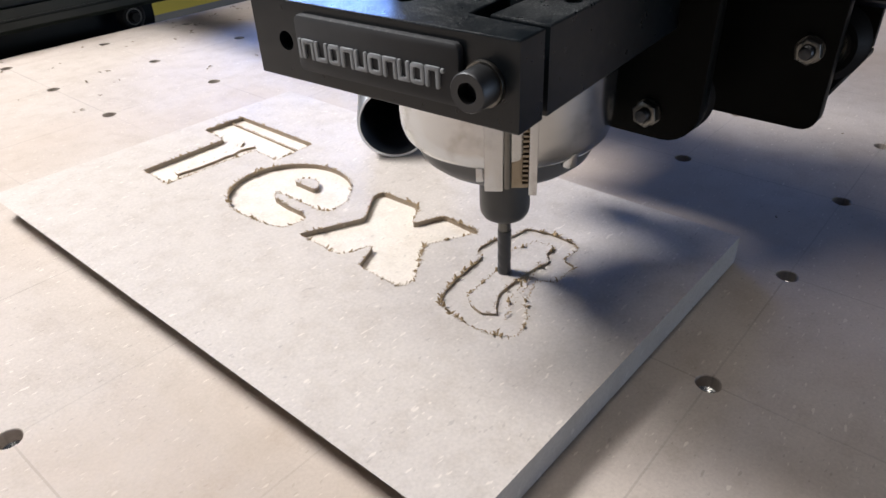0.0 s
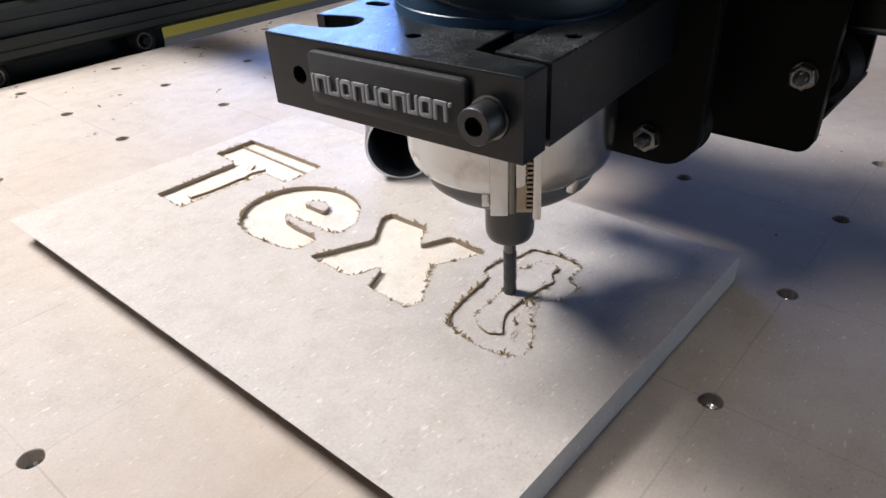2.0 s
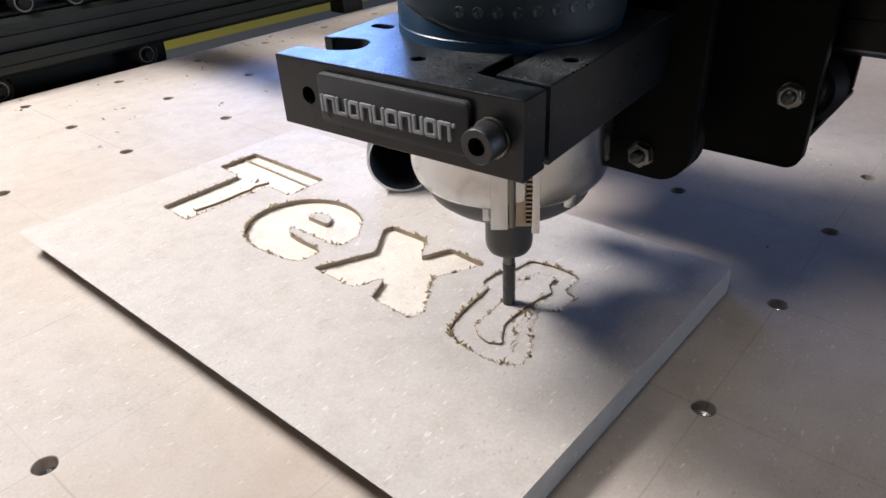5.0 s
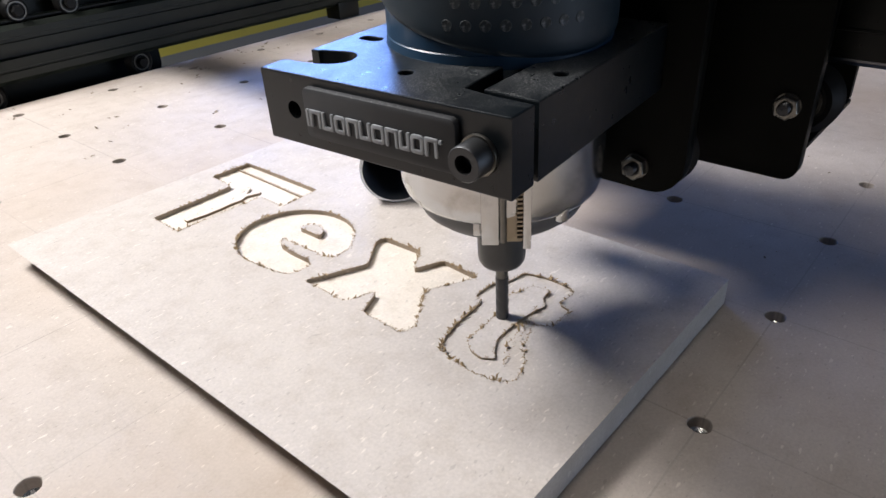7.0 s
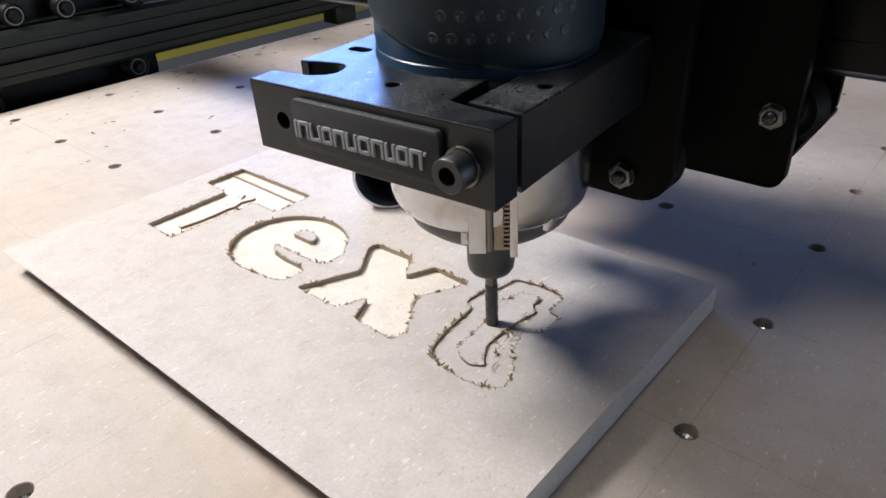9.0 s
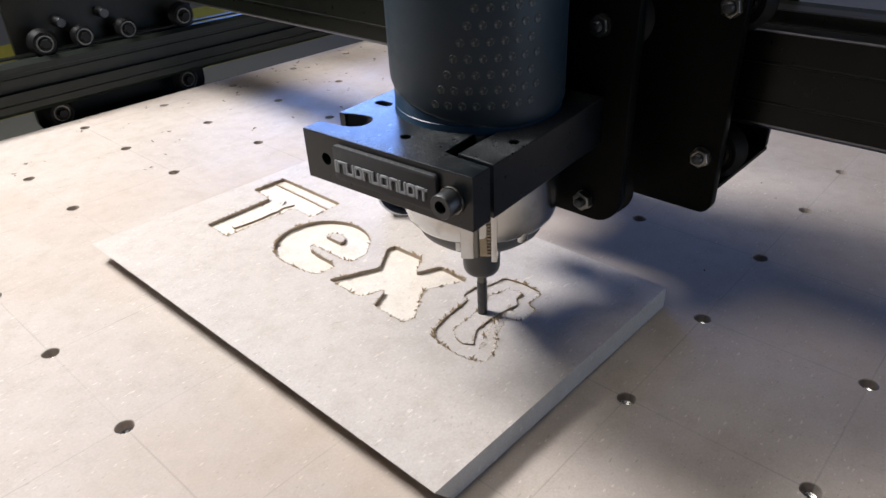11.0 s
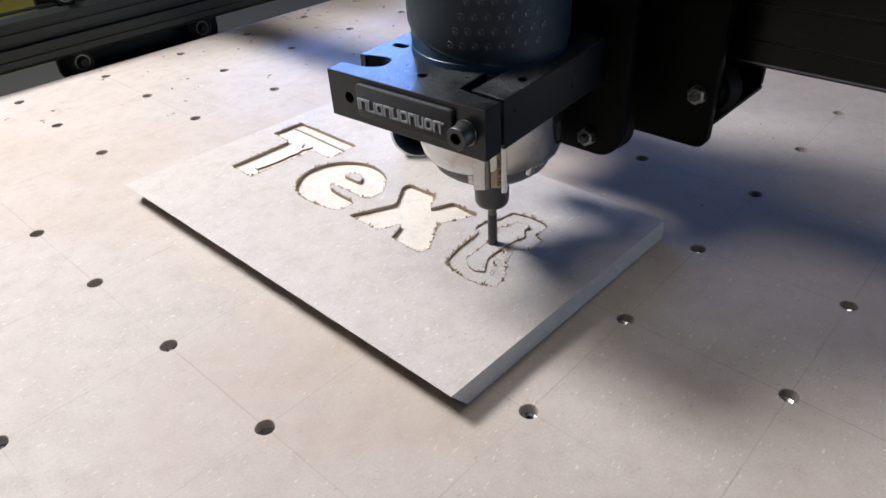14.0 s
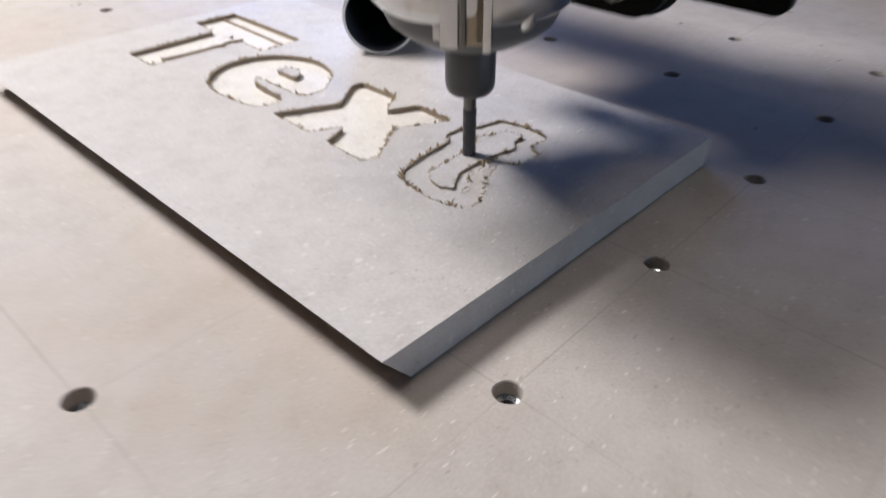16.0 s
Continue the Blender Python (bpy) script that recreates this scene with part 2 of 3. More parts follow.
def flat(outlines, z0, z1, bevel=0.0):
    """A sheet with holes: 2D outlines filled by the even-odd rule and thickened from z0 to z1."""
    cu = bpy.data.curves.new("sheet", "CURVE")
    cu.dimensions, cu.fill_mode = "2D", "BOTH"
    cu.extrude = (z1 - z0) / 2 - bevel
    cu.bevel_depth, cu.bevel_resolution = bevel, 1
    for pts in outlines:
        sp = cu.splines.new("POLY")
        sp.points.add(len(pts) - 1)
        for q, p in zip(sp.points, pts):
            q.co = (p[0], p[1], 0, 1)
        sp.use_cyclic_u = True
    ob = bpy.data.objects.new("sheet", cu)
    me = bpy.data.meshes.new_from_object(ob)
    bpy.data.objects.remove(ob)
    bpy.data.curves.remove(cu)
    me.transform(Matrix.Translation((0, 0, (z0 + z1) / 2)))
    bm = bmesh.new()
    bm.from_mesh(me)
    bmesh.ops.remove_doubles(bm, verts=bm.verts, dist=1e-6)
    bpy.data.meshes.remove(me)
    return bm


def arc(cx, cy, r, a0, a1, n=10, ry=None):
    return [(cx + r * math.cos(radians(a0 + (a1 - a0) * k / n)), cy + (ry or r) * math.sin(radians(a0 + (a1 - a0) * k / n))) for k in range(n + 1)]


def rounded(x0, x1, y0, y1, r, n=5):
    return (arc(x1 - r, y1 - r, r, 0, 90, n) + arc(x0 + r, y1 - r, r, 90, 180, n)
            + arc(x0 + r, y0 + r, r, 180, 270, n) + arc(x1 - r, y0 + r, r, 270, 360, n))


def soften(points, r, n=4):
    """Rounds the corners of an outline by r."""
    out = []
    count = len(points)
    for k in range(count):
        p, a, b = Vector(points[k]), Vector(points[k - 1]), Vector(points[(k + 1) % count])
        ra = min(r, (a - p).length * 0.45)
        rb = min(r, (b - p).length * 0.45)
        s, e = p + (a - p).normalized() * ra, p + (b - p).normalized() * rb
        for i in range(n + 1):
            u = i / n
            out.append(tuple((1 - u) ** 2 * s + 2 * u * (1 - u) * p + u * u * e))
    return out


Y_AXIS = pose(0, 0, 0, -90, 0, 0)  # z to y
X_AXIS = pose(0, 0, 0, 0, 90, 0)  # z to x


# ---------------------------------------------------------------- the room
room = dict(x0=-1.6, x1=2.2, y0=-1.8, y1=1.55, z0=-0.92, z1=1.58)
W = 0.12
tagged(part("floor", box(room["x0"] - W, room["x1"] + W, room["y0"] - W, room["y1"] + W, room["z0"] - 0.1, room["z0"]), M_FLOOR),
       "bare grey concrete workshop floor", "floor", kind="structure")
tagged(part("ceiling", box(room["x0"] - W, room["x1"] + W, room["y0"] - W, room["y1"] + W, room["z1"], room["z1"] + 0.1), M_WALL),
       "plain grey workshop ceiling", "ceiling", kind="structure")
for name, b in (("wall_west", (room["x0"] - W, room["x0"], room["y0"], room["y1"])),
                ("wall_east", (room["x1"], room["x1"] + W, room["y0"], room["y1"]))):
    tagged(part(name, box(*b, room["z0"], room["z1"]), M_WALL), "plain grey workshop wall", "wall", kind="structure")
north = [(room["x0"] - W, room["z0"]), (room["x1"] + W, room["z0"]), (room["x1"] + W, room["z1"]), (room["x0"] - W, room["z1"])]
hole = [(0.96, 0.53), (1.64, 0.53), (1.64, 1.07), (0.96, 1.07)]
bm = flat([north, hole], 0, W)
bmesh.ops.transform(bm, matrix=Matrix.Translation((0, room["y1"] + W, 0)) @ pose(0, 0, 0, 90, 0, 0), verts=bm.verts)
tagged(part("wall_north", bm, M_WALL), "grey workshop wall with a window opening", "wall", kind="structure")
bm = flat([hole, [(1.0, 0.57), (1.60, 0.57), (1.60, 1.03), (1.0, 1.03)]], 0, 0.05)
bmesh.ops.transform(bm, matrix=Matrix.Translation((0, room["y1"] + 0.1, 0)) @ pose(0, 0, 0, 90, 0, 0), verts=bm.verts)
tagged(part("window_1", bm, M_WHITE), "white painted window frame in the wall", "window", kind="structure")
# low opening and frame, added round the south fill light
hole = [(0.18, -0.15), (1.22, -0.15), (1.22, 0.39), (0.18, 0.39)]
bm = flat([north, hole], 0, W)
bmesh.ops.transform(bm, matrix=Matrix.Translation((0, room["y0"], 0)) @ pose(0, 0, 0, 90, 0, 0), verts=bm.verts)
tagged(part("wall_south", bm, M_WALL), "grey workshop wall with an opening added for the fill light", "wall", kind="structure")
bm = flat([hole, [(0.22, -0.11), (1.18, -0.11), (1.18, 0.35), (0.22, 0.35)]], 0, 0.05)
bmesh.ops.transform(bm, matrix=Matrix.Translation((0, room["y0"] - 0.05, 0)) @ pose(0, 0, 0, 90, 0, 0), verts=bm.verts)
tagged(part("added_window", bm, M_WHITE), "white painted window frame in the wall", "window", kind="structure")

bench = thing("workbench", (0, 0, -0.92), "grey topped workbench under the milling machine", "workbench")
part("top", box(-0.75, 1.15, -1.15, 0.628, 0.83, 0.87, 0.003), M_BENCH, bench)
for x, y in ((-0.70, -1.1), (1.10, -1.1), (-0.70, 0.55), (1.10, 0.55)):
    part("leg", box(x - 0.03, x + 0.03, y - 0.03, y + 0.03, 0.0, 0.83, 0.004), M_BENCH, bench)
shelf = thing("side_table", (0, 0, -0.92), "low side table with a dull yellow board top", "table")
part("top", box(-0.75, 1.15, 0.640, 1.05, 0.82, 0.86, 0.003), M_YELLOW, shelf, "dull yellow board")
for x, y in ((-0.7, 0.67), (1.1, 0.67), (-0.7, 1.0), (1.1, 1.0)):
    part("leg", box(x - 0.02, x + 0.02, y - 0.02, y + 0.02, 0.0, 0.82, 0.003), M_BENCH, shelf)

# ---------------------------------------------------------------- wasteboard with its grid of holes
GRID, HOLE = 0.075, 0.0039
X_HOLES, Y_HOLES = range(-4, 12), range(-9, 6)
BOARD_X0, BOARD_X1, BOARD_Y0, BOARD_Y1 = -0.335, 0.86, -0.71, 0.4015


def wasteboard():
    verts, faces = [], []
    n = 24
    for i in X_HOLES:
        for j in Y_HOLES:
            cx, cy = i * GRID, j * GRID
            x0, x1 = max(cx - GRID / 2, BOARD_X0), min(cx + GRID / 2, BOARD_X1)
            y0, y1 = max(cy - GRID / 2, BOARD_Y0), min(cy + GRID / 2, BOARD_Y1)
            s = len(verts)
            rim, lip, low = [], [], []
            for k in range(n):
                a = 2 * math.pi * (k + 0.5) / n
                c, q = math.cos(a), math.sin(a)
                m = max(abs(c), abs(q))
                px, py = cx + c / m * GRID / 2, cy + q / m * GRID / 2
                rim.append((min(max(px, x0), x1), min(max(py, y0), y1), 0))
                r = HOLE * (1 + 0.02 * math.sin(3 * a + i) + 0.015 * math.sin(5 * a + j))
                lip.append((cx + r * c, cy + r * q, -0.0004))
                low.append((cx + r * c, cy + r * q, -0.017))
            soft = [(cx + (p[0] - cx) * 1.07, cy + (p[1] - cy) * 1.07, 0) for p in lip]
            verts += rim + soft + lip + low
            for ring in range(3):
                for k in range(n):
                    t = (k + 1) % n
                    a, b = s + ring * n, s + (ring + 1) * n
                    faces.append((a + k, a + t, b + t, b + k))
            faces.append(tuple(s + 3 * n + k for k in range(n)))
            # the square's corners beside the rim
            for k, (ex, ey) in zip((n // 8 - 1, 3 * n // 8 - 1, 5 * n // 8 - 1, 7 * n // 8 - 1), ((x1, y1), (x0, y1), (x0, y0), (x1, y0))):
                verts.append((ex, ey, 0))
                faces.append((s + k, len(verts) - 1, s + (k + 1) % n))
    for a, b in (((BOARD_X0, BOARD_Y1), (BOARD_X1, BOARD_Y1)), ((BOARD_X1, BOARD_Y1), (BOARD_X1, BOARD_Y0)),
                 ((BOARD_X1, BOARD_Y0), (BOARD_X0, BOARD_Y0)), ((BOARD_X0, BOARD_Y0), (BOARD_X0, BOARD_Y1))):
        s = len(verts)
        verts.extend([(*a, 0), (*b, 0), (*b, -0.0185), (*a, -0.0185)])
        faces.append((s, s + 1, s + 2, s + 3))
    me = bpy.data.meshes.new("wasteboard")
    me.from_pydata(verts, [], faces)
    bm = bmesh.new()
    bm.from_mesh(me)
    bmesh.ops.remove_doubles(bm, verts=bm.verts, dist=1e-6)
    return bm


board = tagged(part("wasteboard", wasteboard(), M_BOARD, smooth=25),
               "pale worn MDF wasteboard with a grid of bored holes", "board", kind="structure")
base = thing("machine_base", (0, 0, -0.05), "black aluminium frame under the wasteboard", "frame")
for x in (-0.28, 0.27, 0.82):
    part("crossbar", box(x - 0.02, x + 0.02, -0.68, 0.385, 0, 0.0313, 0.001), M_RAIL, base)

# ---------------------------------------------------------------- workpiece with the milled word
FACE, DEPTH = 0.012, 0.0023
T_SHAPE = soften([(0.110, 0.1105), (0.1095, 0.0885), (0.1565, 0.0865), (0.156, 0.0685), (0.1795, 0.069),
                  (0.1800, 0.1285), (0.1565, 0.1295), (0.1555, 0.1105)], 0.0016)
X_SHAPE = soften([(0.1175, 0.0065), (0.1170, -0.0180), (0.1300, -0.0235), (0.1165, -0.0290), (0.1160, -0.0500), (0.1215, -0.0520),
                  (0.1420, -0.0385), (0.1630, -0.0500), (0.1645, -0.0300), (0.1515, -0.0240), (0.1645, -0.0165),
                  (0.1640, 0.0050), (0.1590, 0.0055), (0.1430, -0.0055)], 0.0022)
E_SHAPE = soften(arc(0.1398, 0.0385, 0.0266, 186, -50, 26, 0.0278) + [(0.1470, 0.0100), (0.1380, 0.0103), (0.1355, 0.0140), (0.1356, 0.0320), (0.1350, 0.0425),
                 (0.1312, 0.0385), (0.1300, 0.0300), (0.1300, 0.0185), (0.1278, 0.0137), (0.1210, 0.0137), (0.1168, 0.0155), (0.1145, 0.0225)], 0.0012, 3)
E_EYE = soften([(0.1470, 0.0440), (0.1510, 0.0430), (0.1540, 0.0385), (0.1522, 0.0330), (0.1490, 0.0308), (0.1470, 0.0310)], 0.0010, 3)
t_outer = [(0.1170, -0.0680), (0.1220, -0.0648), (0.1320, -0.0625), (0.1500, -0.0612), (0.1515, -0.0568), (0.1615, -0.0570), (0.1660, -0.0612), (0.1770, -0.0630),
           (0.1792, -0.0730), (0.1785, -0.0850), (0.1745, -0.0868), (0.1660, -0.0860), (0.1650, -0.0920), (0.1520, -0.0920), (0.1490, -0.0855), (0.1350, -0.0905),
           (0.1285, -0.0960), (0.1185, -0.0980), (0.1155, -0.0925), (0.1140, -0.0840)]
T_LOW = soften(t_outer, 0.0022)
T_RIDGE = soften([(0.1220, -0.0815), (0.1232, -0.0765), (0.1272, -0.0720), (0.1420, -0.0715), (0.1530, -0.0705), (0.1590, -0.0660), (0.1630, -0.0692), (0.1700, -0.0702), (0.1722, -0.0788),
                  (0.1655, -0.0790), (0.1620, -0.0828), (0.1550, -0.0808), (0.1430, -0.0798), (0.1340, -0.0800), (0.1270, -0.0840), (0.1250, -0.0862)], 0.0016)
P_FRONT, P_RIGHT, P_LEFT = (0.0522, -0.1288), (0.2215, -0.1308), (0.0538, 0.1420)
P_BACK = (P_RIGHT[0] + P_LEFT[0] - P_FRONT[0], P_RIGHT[1] + P_LEFT[1] - P_FRONT[1])
RECT = [P_FRONT, P_RIGHT, P_BACK, P_LEFT]

T_MID = soften([(0.1235, -0.0900), (0.1340, -0.0850), (0.1480, -0.0830), (0.1600, -0.0800), (0.1480, -0.0840), (0.1330, -0.0870)], 0.001)
work = thing("mdf_workpiece", (0, 0, 0), "grey MDF panel with the milled word Text and fuzzy edges", "panel")


def split_faces(bm, test):
    """Takes the faces that pass the test out into a bmesh of their own."""
    other = bm.copy()
    bmesh.ops.delete(bm, geom=[f for f in bm.faces if test(f)], context="FACES")
    bmesh.ops.delete(other, geom=[f for f in other.faces if not test(f)], context="FACES")
    return other


top = flat([RECT, T_SHAPE, X_SHAPE, E_SHAPE, E_EYE, T_LOW, T_RIDGE], FACE - DEPTH, FACE)
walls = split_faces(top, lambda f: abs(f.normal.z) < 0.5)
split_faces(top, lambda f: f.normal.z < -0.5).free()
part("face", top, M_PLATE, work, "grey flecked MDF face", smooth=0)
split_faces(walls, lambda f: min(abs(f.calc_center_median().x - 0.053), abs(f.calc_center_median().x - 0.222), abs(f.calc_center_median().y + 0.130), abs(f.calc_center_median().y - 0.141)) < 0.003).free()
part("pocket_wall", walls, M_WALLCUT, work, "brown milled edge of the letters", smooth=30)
part("pocket_floor", flat([[(0.1, -0.054), (0.19, -0.054), (0.19, 0.135), (0.1, 0.135)]], FACE - DEPTH - 0.0006, FACE - DEPTH + 0.00005), M_CORE, work,
     "pale raw MDF floor of the milled letters", smooth=0)
part("shallow_floor", flat([T_LOW], FACE - DEPTH, FACE - 0.0009), M_PLATE, work, "first shallow pass of the letter being milled", smooth=0)
# steps left by the cutter on the floor of the first letter
ZF = FACE - DEPTH
BAR_STEP = soften([(0.1732, 0.1288), (0.1726, 0.1290), (0.1718, 0.1000), (0.1708, 0.0712), (0.1714, 0.0710), (0.1724, 0.1000)], 0.0002)
STEM_STEP = soften([(0.1195, 0.0990), (0.1280, 0.0980), (0.1380, 0.0970), (0.1480, 0.0978), (0.1540, 0.0992), (0.1612, 0.1030), (0.1610, 0.1012), (0.1555, 0.0974),
                    (0.1620, 0.0930), (0.1605, 0.0924), (0.1540, 0.0948), (0.1490, 0.0934), (0.1440, 0.0942), (0.1390, 0.0938), (0.1290, 0.0942), (0.1190, 0.0958)], 0.0005)
for line, tall in ((BAR_STEP, 0.0010), (STEM_STEP, 0.0013)):
    step = flat([line], ZF, ZF + tall)
    sides = split_faces(step, lambda f: abs(f.normal.z) < 0.5)
    ridge = part("cutter_step", step, M_CORE, work, smooth=0)
    part("step_side", sides, M_STEP, ridge, "brown side of the step", smooth=0)
# the body below: sawn ends, and the long near edge undercut by a bevel
under = bmesh.new()
hi = FACE
inset = 0.0095
ring_top = [under.verts.new((x, y, hi)) for x, y in RECT]
ring_low = [under.verts.new((x, y, 0.0002)) for x, y in ((P_FRONT[0] + inset, P_FRONT[1]), P_RIGHT, P_BACK, (P_LEFT[0] + inset, P_LEFT[1]))]
for k in range(4):
    under.faces.new((ring_top[k], ring_top[(k + 1) % 4], ring_low[(k + 1) % 4], ring_low[k]))
under.faces.new(ring_low)
part("core", under, M_EDGE, work, "sawn MDF edge with an undercut bevel", smooth=0)

# ---------------------------------------------------------------- the router: place of its cutter
SX, SY, TIP = 0.1465, -0.0735, 0.011
# the tool stands turned in its carriage and leans a little
LEAN = Matrix.Rotation(radians(3.27), 4, "Z") @ Matrix.Rotation(radians(-1.54), 4, "Y") @ Matrix.Rotation(radians(-0.24), 4, "X")
TOOL = Matrix.Translation((SX, SY, TIP)) @ LEAN
router = thing("trim_router", (SX, SY, TIP), "compact trim router with a blue-black grip clamped in its mount", "router")
router.matrix_world = TOOL


def rpart(name, profile, material, label="", n=72, smooth=35):
    return part(name, lathe(profile, n), material, router, label, smooth)


# the grip's lower rim runs aslant round the neck
GRIP = 0.0343
bm = lathe([(0, 0.197), (0.028, 0.197), (0.0322, 0.194), (0.0341, 0.187), (0.0343, 0.150), (GRIP, 0.1185), (0.0342, 0.1160), (0.0340, 0.1152), (0.0336, 0.1145), (0.0331, 0.1141), (0, 0.1141)], 96)
for v in bm.verts:
    low = min(1.0, max(0.0, (0.150 - v.co.z) / 0.032))
    v.co.z += 0.0074 * low * math.cos(math.atan2(v.co.y, v.co.x) - radians(75)) * min(1.0, v.co.xy.length / 0.033)
part("grip", bm, M_RUBBER, router, "blue-black rubber grip", 35)
rpart("neck", [(0, 0.1240), (0.0331, 0.1240), (0.0332, 0.1100), (0.0330, 0.1088), (0.0333, 0.1085), (0.0333, 0.1050), (0, 0.1050)], M_NECK, "dark blue plastic neck", 96)
rpart("drum", [(0, 0.1049), (0.0330, 0.1049), (0.0330, 0.0650), (0.0328, 0.0618), (0.0320, 0.0592), (0.0308, 0.0577), (0.0292, 0.0572), (0, 0.0572)], M_ALU, "turned aluminium motor housing", 96)
rpart("nose", [(0, 0.0571), (0.0280, 0.0571), (0.0279, 0.0538), (0.0268, 0.0514), (0.0235, 0.0486), (0.0178, 0.0452), (0.0130, 0.0432), (0, 0.0432)], M_CONE, "grey cast nose", 96)
rpart("collet_nut", [(0, 0.0440), (0.0083, 0.0440), (0.0085, 0.0430), (0.0085, 0.0292), (0.0082, 0.0272), (0.0074, 0.0258), (0.0062, 0.0252), (0.0030, 0.0250), (0.0028, 0.0258), (0, 0.0258)], M_NUT, "blackened steel collet nut", 48)
rpart("shank", [(0, 0.0259), (0.00225, 0.0259), (0.00225, 0.0195), (0.0021, 0.0190), (0, 0.0190)], M_STEEL, "bright steel cutter shank", 32)
# cutter with two twisted flutes
bm = bmesh.new()
rings = []
for k in range(41):
    z = 0.0190 - 0.0204 * k / 40
    ring = []
    for s in range(24):
        a = 2 * math.pi * s / 24
        r = 0.0024 * (1 - 0.07 * max(0.0, math.cos(2 * (a - 0.32 * k))) ** 2)
        ring.append(bm.verts.new((r * math.cos(a), r * math.sin(a), z)))
    rings.append(ring)
for a, b in zip(rings, rings[1:]):
    for s in range(24):
        bm.faces.new((a[s], a[(s + 1) % 24], b[(s + 1) % 24], b[s]))
bm.faces.new(rings[-1])
part("flute", bm, M_BIT, router, "dark carbide spiral cutter")

# the boss with the height rack on the front of the housing
FRONT = radians(212)
boss_at = pose(0, 0, 0, 0, 0, math.degrees(FRONT))


def boss(name, b, material, label, bevel=0.0004):
    bm = box(*b, bevel)
    bmesh.ops.transform(bm, matrix=boss_at, verts=bm.verts)
    return part(name, bm, material, router, label)


boss("rack_boss", (0.024, 0.0337, -0.0055, -0.0003, 0.0525, 0.0880), M_ALU, "aluminium rack guide")
boss("guide_foot", (0.022, 0.0292, -0.0082, -0.0057, 0.0530, 0.0585), M_ALU, "", 0.0006)
boss("rack_channel", (0.024, 0.0325, -0.0003, 0.0067, 0.0530, 0.0880), M_BRASS, "tarnished brown channel")
boss("rack_strip", (0.026, 0.0349, 0.0067, 0.0091, 0.0519, 0.0880), M_ALU, "notched aluminium rack")
bm = lathe([(0, 0.0535), (0.0011, 0.0535), (0.0011, 0.0880), (0, 0.0880)], 16)
bmesh.ops.transform(bm, matrix=boss_at @ Matrix.Translation((0.0332, 0.0009, 0)), verts=bm.verts)
part("guide_pin", bm, M_STEEL, router, "bright steel pin")
for k in range(23):
    bm = box(0.0318, 0.0342, 0.0050, 0.0068, 0.0545 + 0.00146 * k, 0.0554 + 0.00146 * k, 0.00015, 1)
    bmesh.ops.transform(bm, matrix=boss_at, verts=bm.verts)
    part("tooth", bm, M_BRASS, router)
# ringed dimples of the grip
bm = lathe([(0.0016, -0.0002), (0.0014, 0.00014), (0.0011, 0.00015), (0.0008, 0.00006), (0, 0.00004)], 14)
dimple = None
for row in range(10):
    for col in range(8):
        around = -22 + 8.5 * col + 4.25 * row
        if around > 44:
            continue
        m = (Matrix.Rotation(FRONT + radians(around), 4, "Z")
             @ Matrix.Translation((GRIP, 0, 0.1165 + 0.0056 * row)) @ pose(0, 0, 0, 0, 90, 0))
        if dimple is None:
            dot = part("dimple", bm, M_DIMPLE, router, "worn ringed dimple of the grip")
            dimple = dot.data
        else:
            dot = new("dimple", dimple)
            dot.parent = router
        dot.matrix_local = m
# screw boss on the housing's rim
bm = lathe([(0, 0), (0.0020, 0), (0.0024, 0.0006), (0.0024, 0.0045), (0, 0.005)], 20)
bmesh.ops.transform(bm, matrix=Matrix.Rotation(radians(250), 4, "Z") @ Matrix.Translation((0.0300, 0, 0.0556)), verts=bm.verts)
part("rim_screw", bm, M_ALU, router)

# ---------------------------------------------------------------- clamp mount
mount = thing("router_mount", (SX, SY, 0.097), "black anodised clamp mount with a pale printed badge", "mount")
mount.matrix_world = TOOL @ Matrix.Translation((0, 0, 0.0861))
MZ0, MZ1 = 0.0, 0.0201
mm = 0.001
MF, ML, MR, MB = -0.0575, 0.0396, -0.0397, 0.0330  # front, both ends, back
bore = [(33.6 * math.cos(radians(a)) * mm, 33.6 * math.sin(radians(a)) * mm) for a in np.linspace(213.0, -131.3, 72)]
notch = [(-0.0383, ML)] + soften([(-0.0380, 0.0385), (-0.0350, 0.0262), (-0.0372, 0.0222), (-0.0440, 0.0205), (-0.0484, 0.0262), (-0.0498, 0.0385)], 0.0035, 5)[3:-3] + [(-0.0500, ML)]
outline = ([(MF, ML), (MF, MR), (-0.0487, MR), (-0.0478, -0.0262), (-0.0464, -0.0194)] + bore
           + [(-0.0447, -0.0249), (-0.0458, MR), (MB, MR), (MB, ML)]
           + notch)
holes = [arc(-0.0434, 0.0006, 0.0024, 0, 345, 23), arc(-0.0265, -0.0349, 0.0024, 0, 345, 23),
         rounded(-0.0242, -0.0196, 0.0272, 0.0358, 0.0021, 4)]
body = flat([outline] + holes, MZ0, MZ1, 0.0004)
me = bpy.data.meshes.new("body")
body.to_mesh(me)
body.free()
body_ob = bpy.data.objects.new("body", me)
cut = lathe([(0, -0.004), (0.0025, -0.004), (0.0025, 0.012), (0, 0.012)], 28)
bmesh.ops.transform(cut, matrix=Matrix.Translation((MF - 0.0045, 0.0288, 0.0099)) @ X_AXIS, verts=cut.verts)
bmesh.ops.recalc_face_normals(cut, faces=cut.faces)
cut_me = bpy.data.meshes.new("cut")
cut.to_mesh(cut_me)
cut.free()
cut_ob = bpy.data.objects.new("cut", cut_me)
for o in (body_ob, cut_ob):
    scene.collection.objects.link(o)
mod = body_ob.modifiers.new("hole", "BOOLEAN")
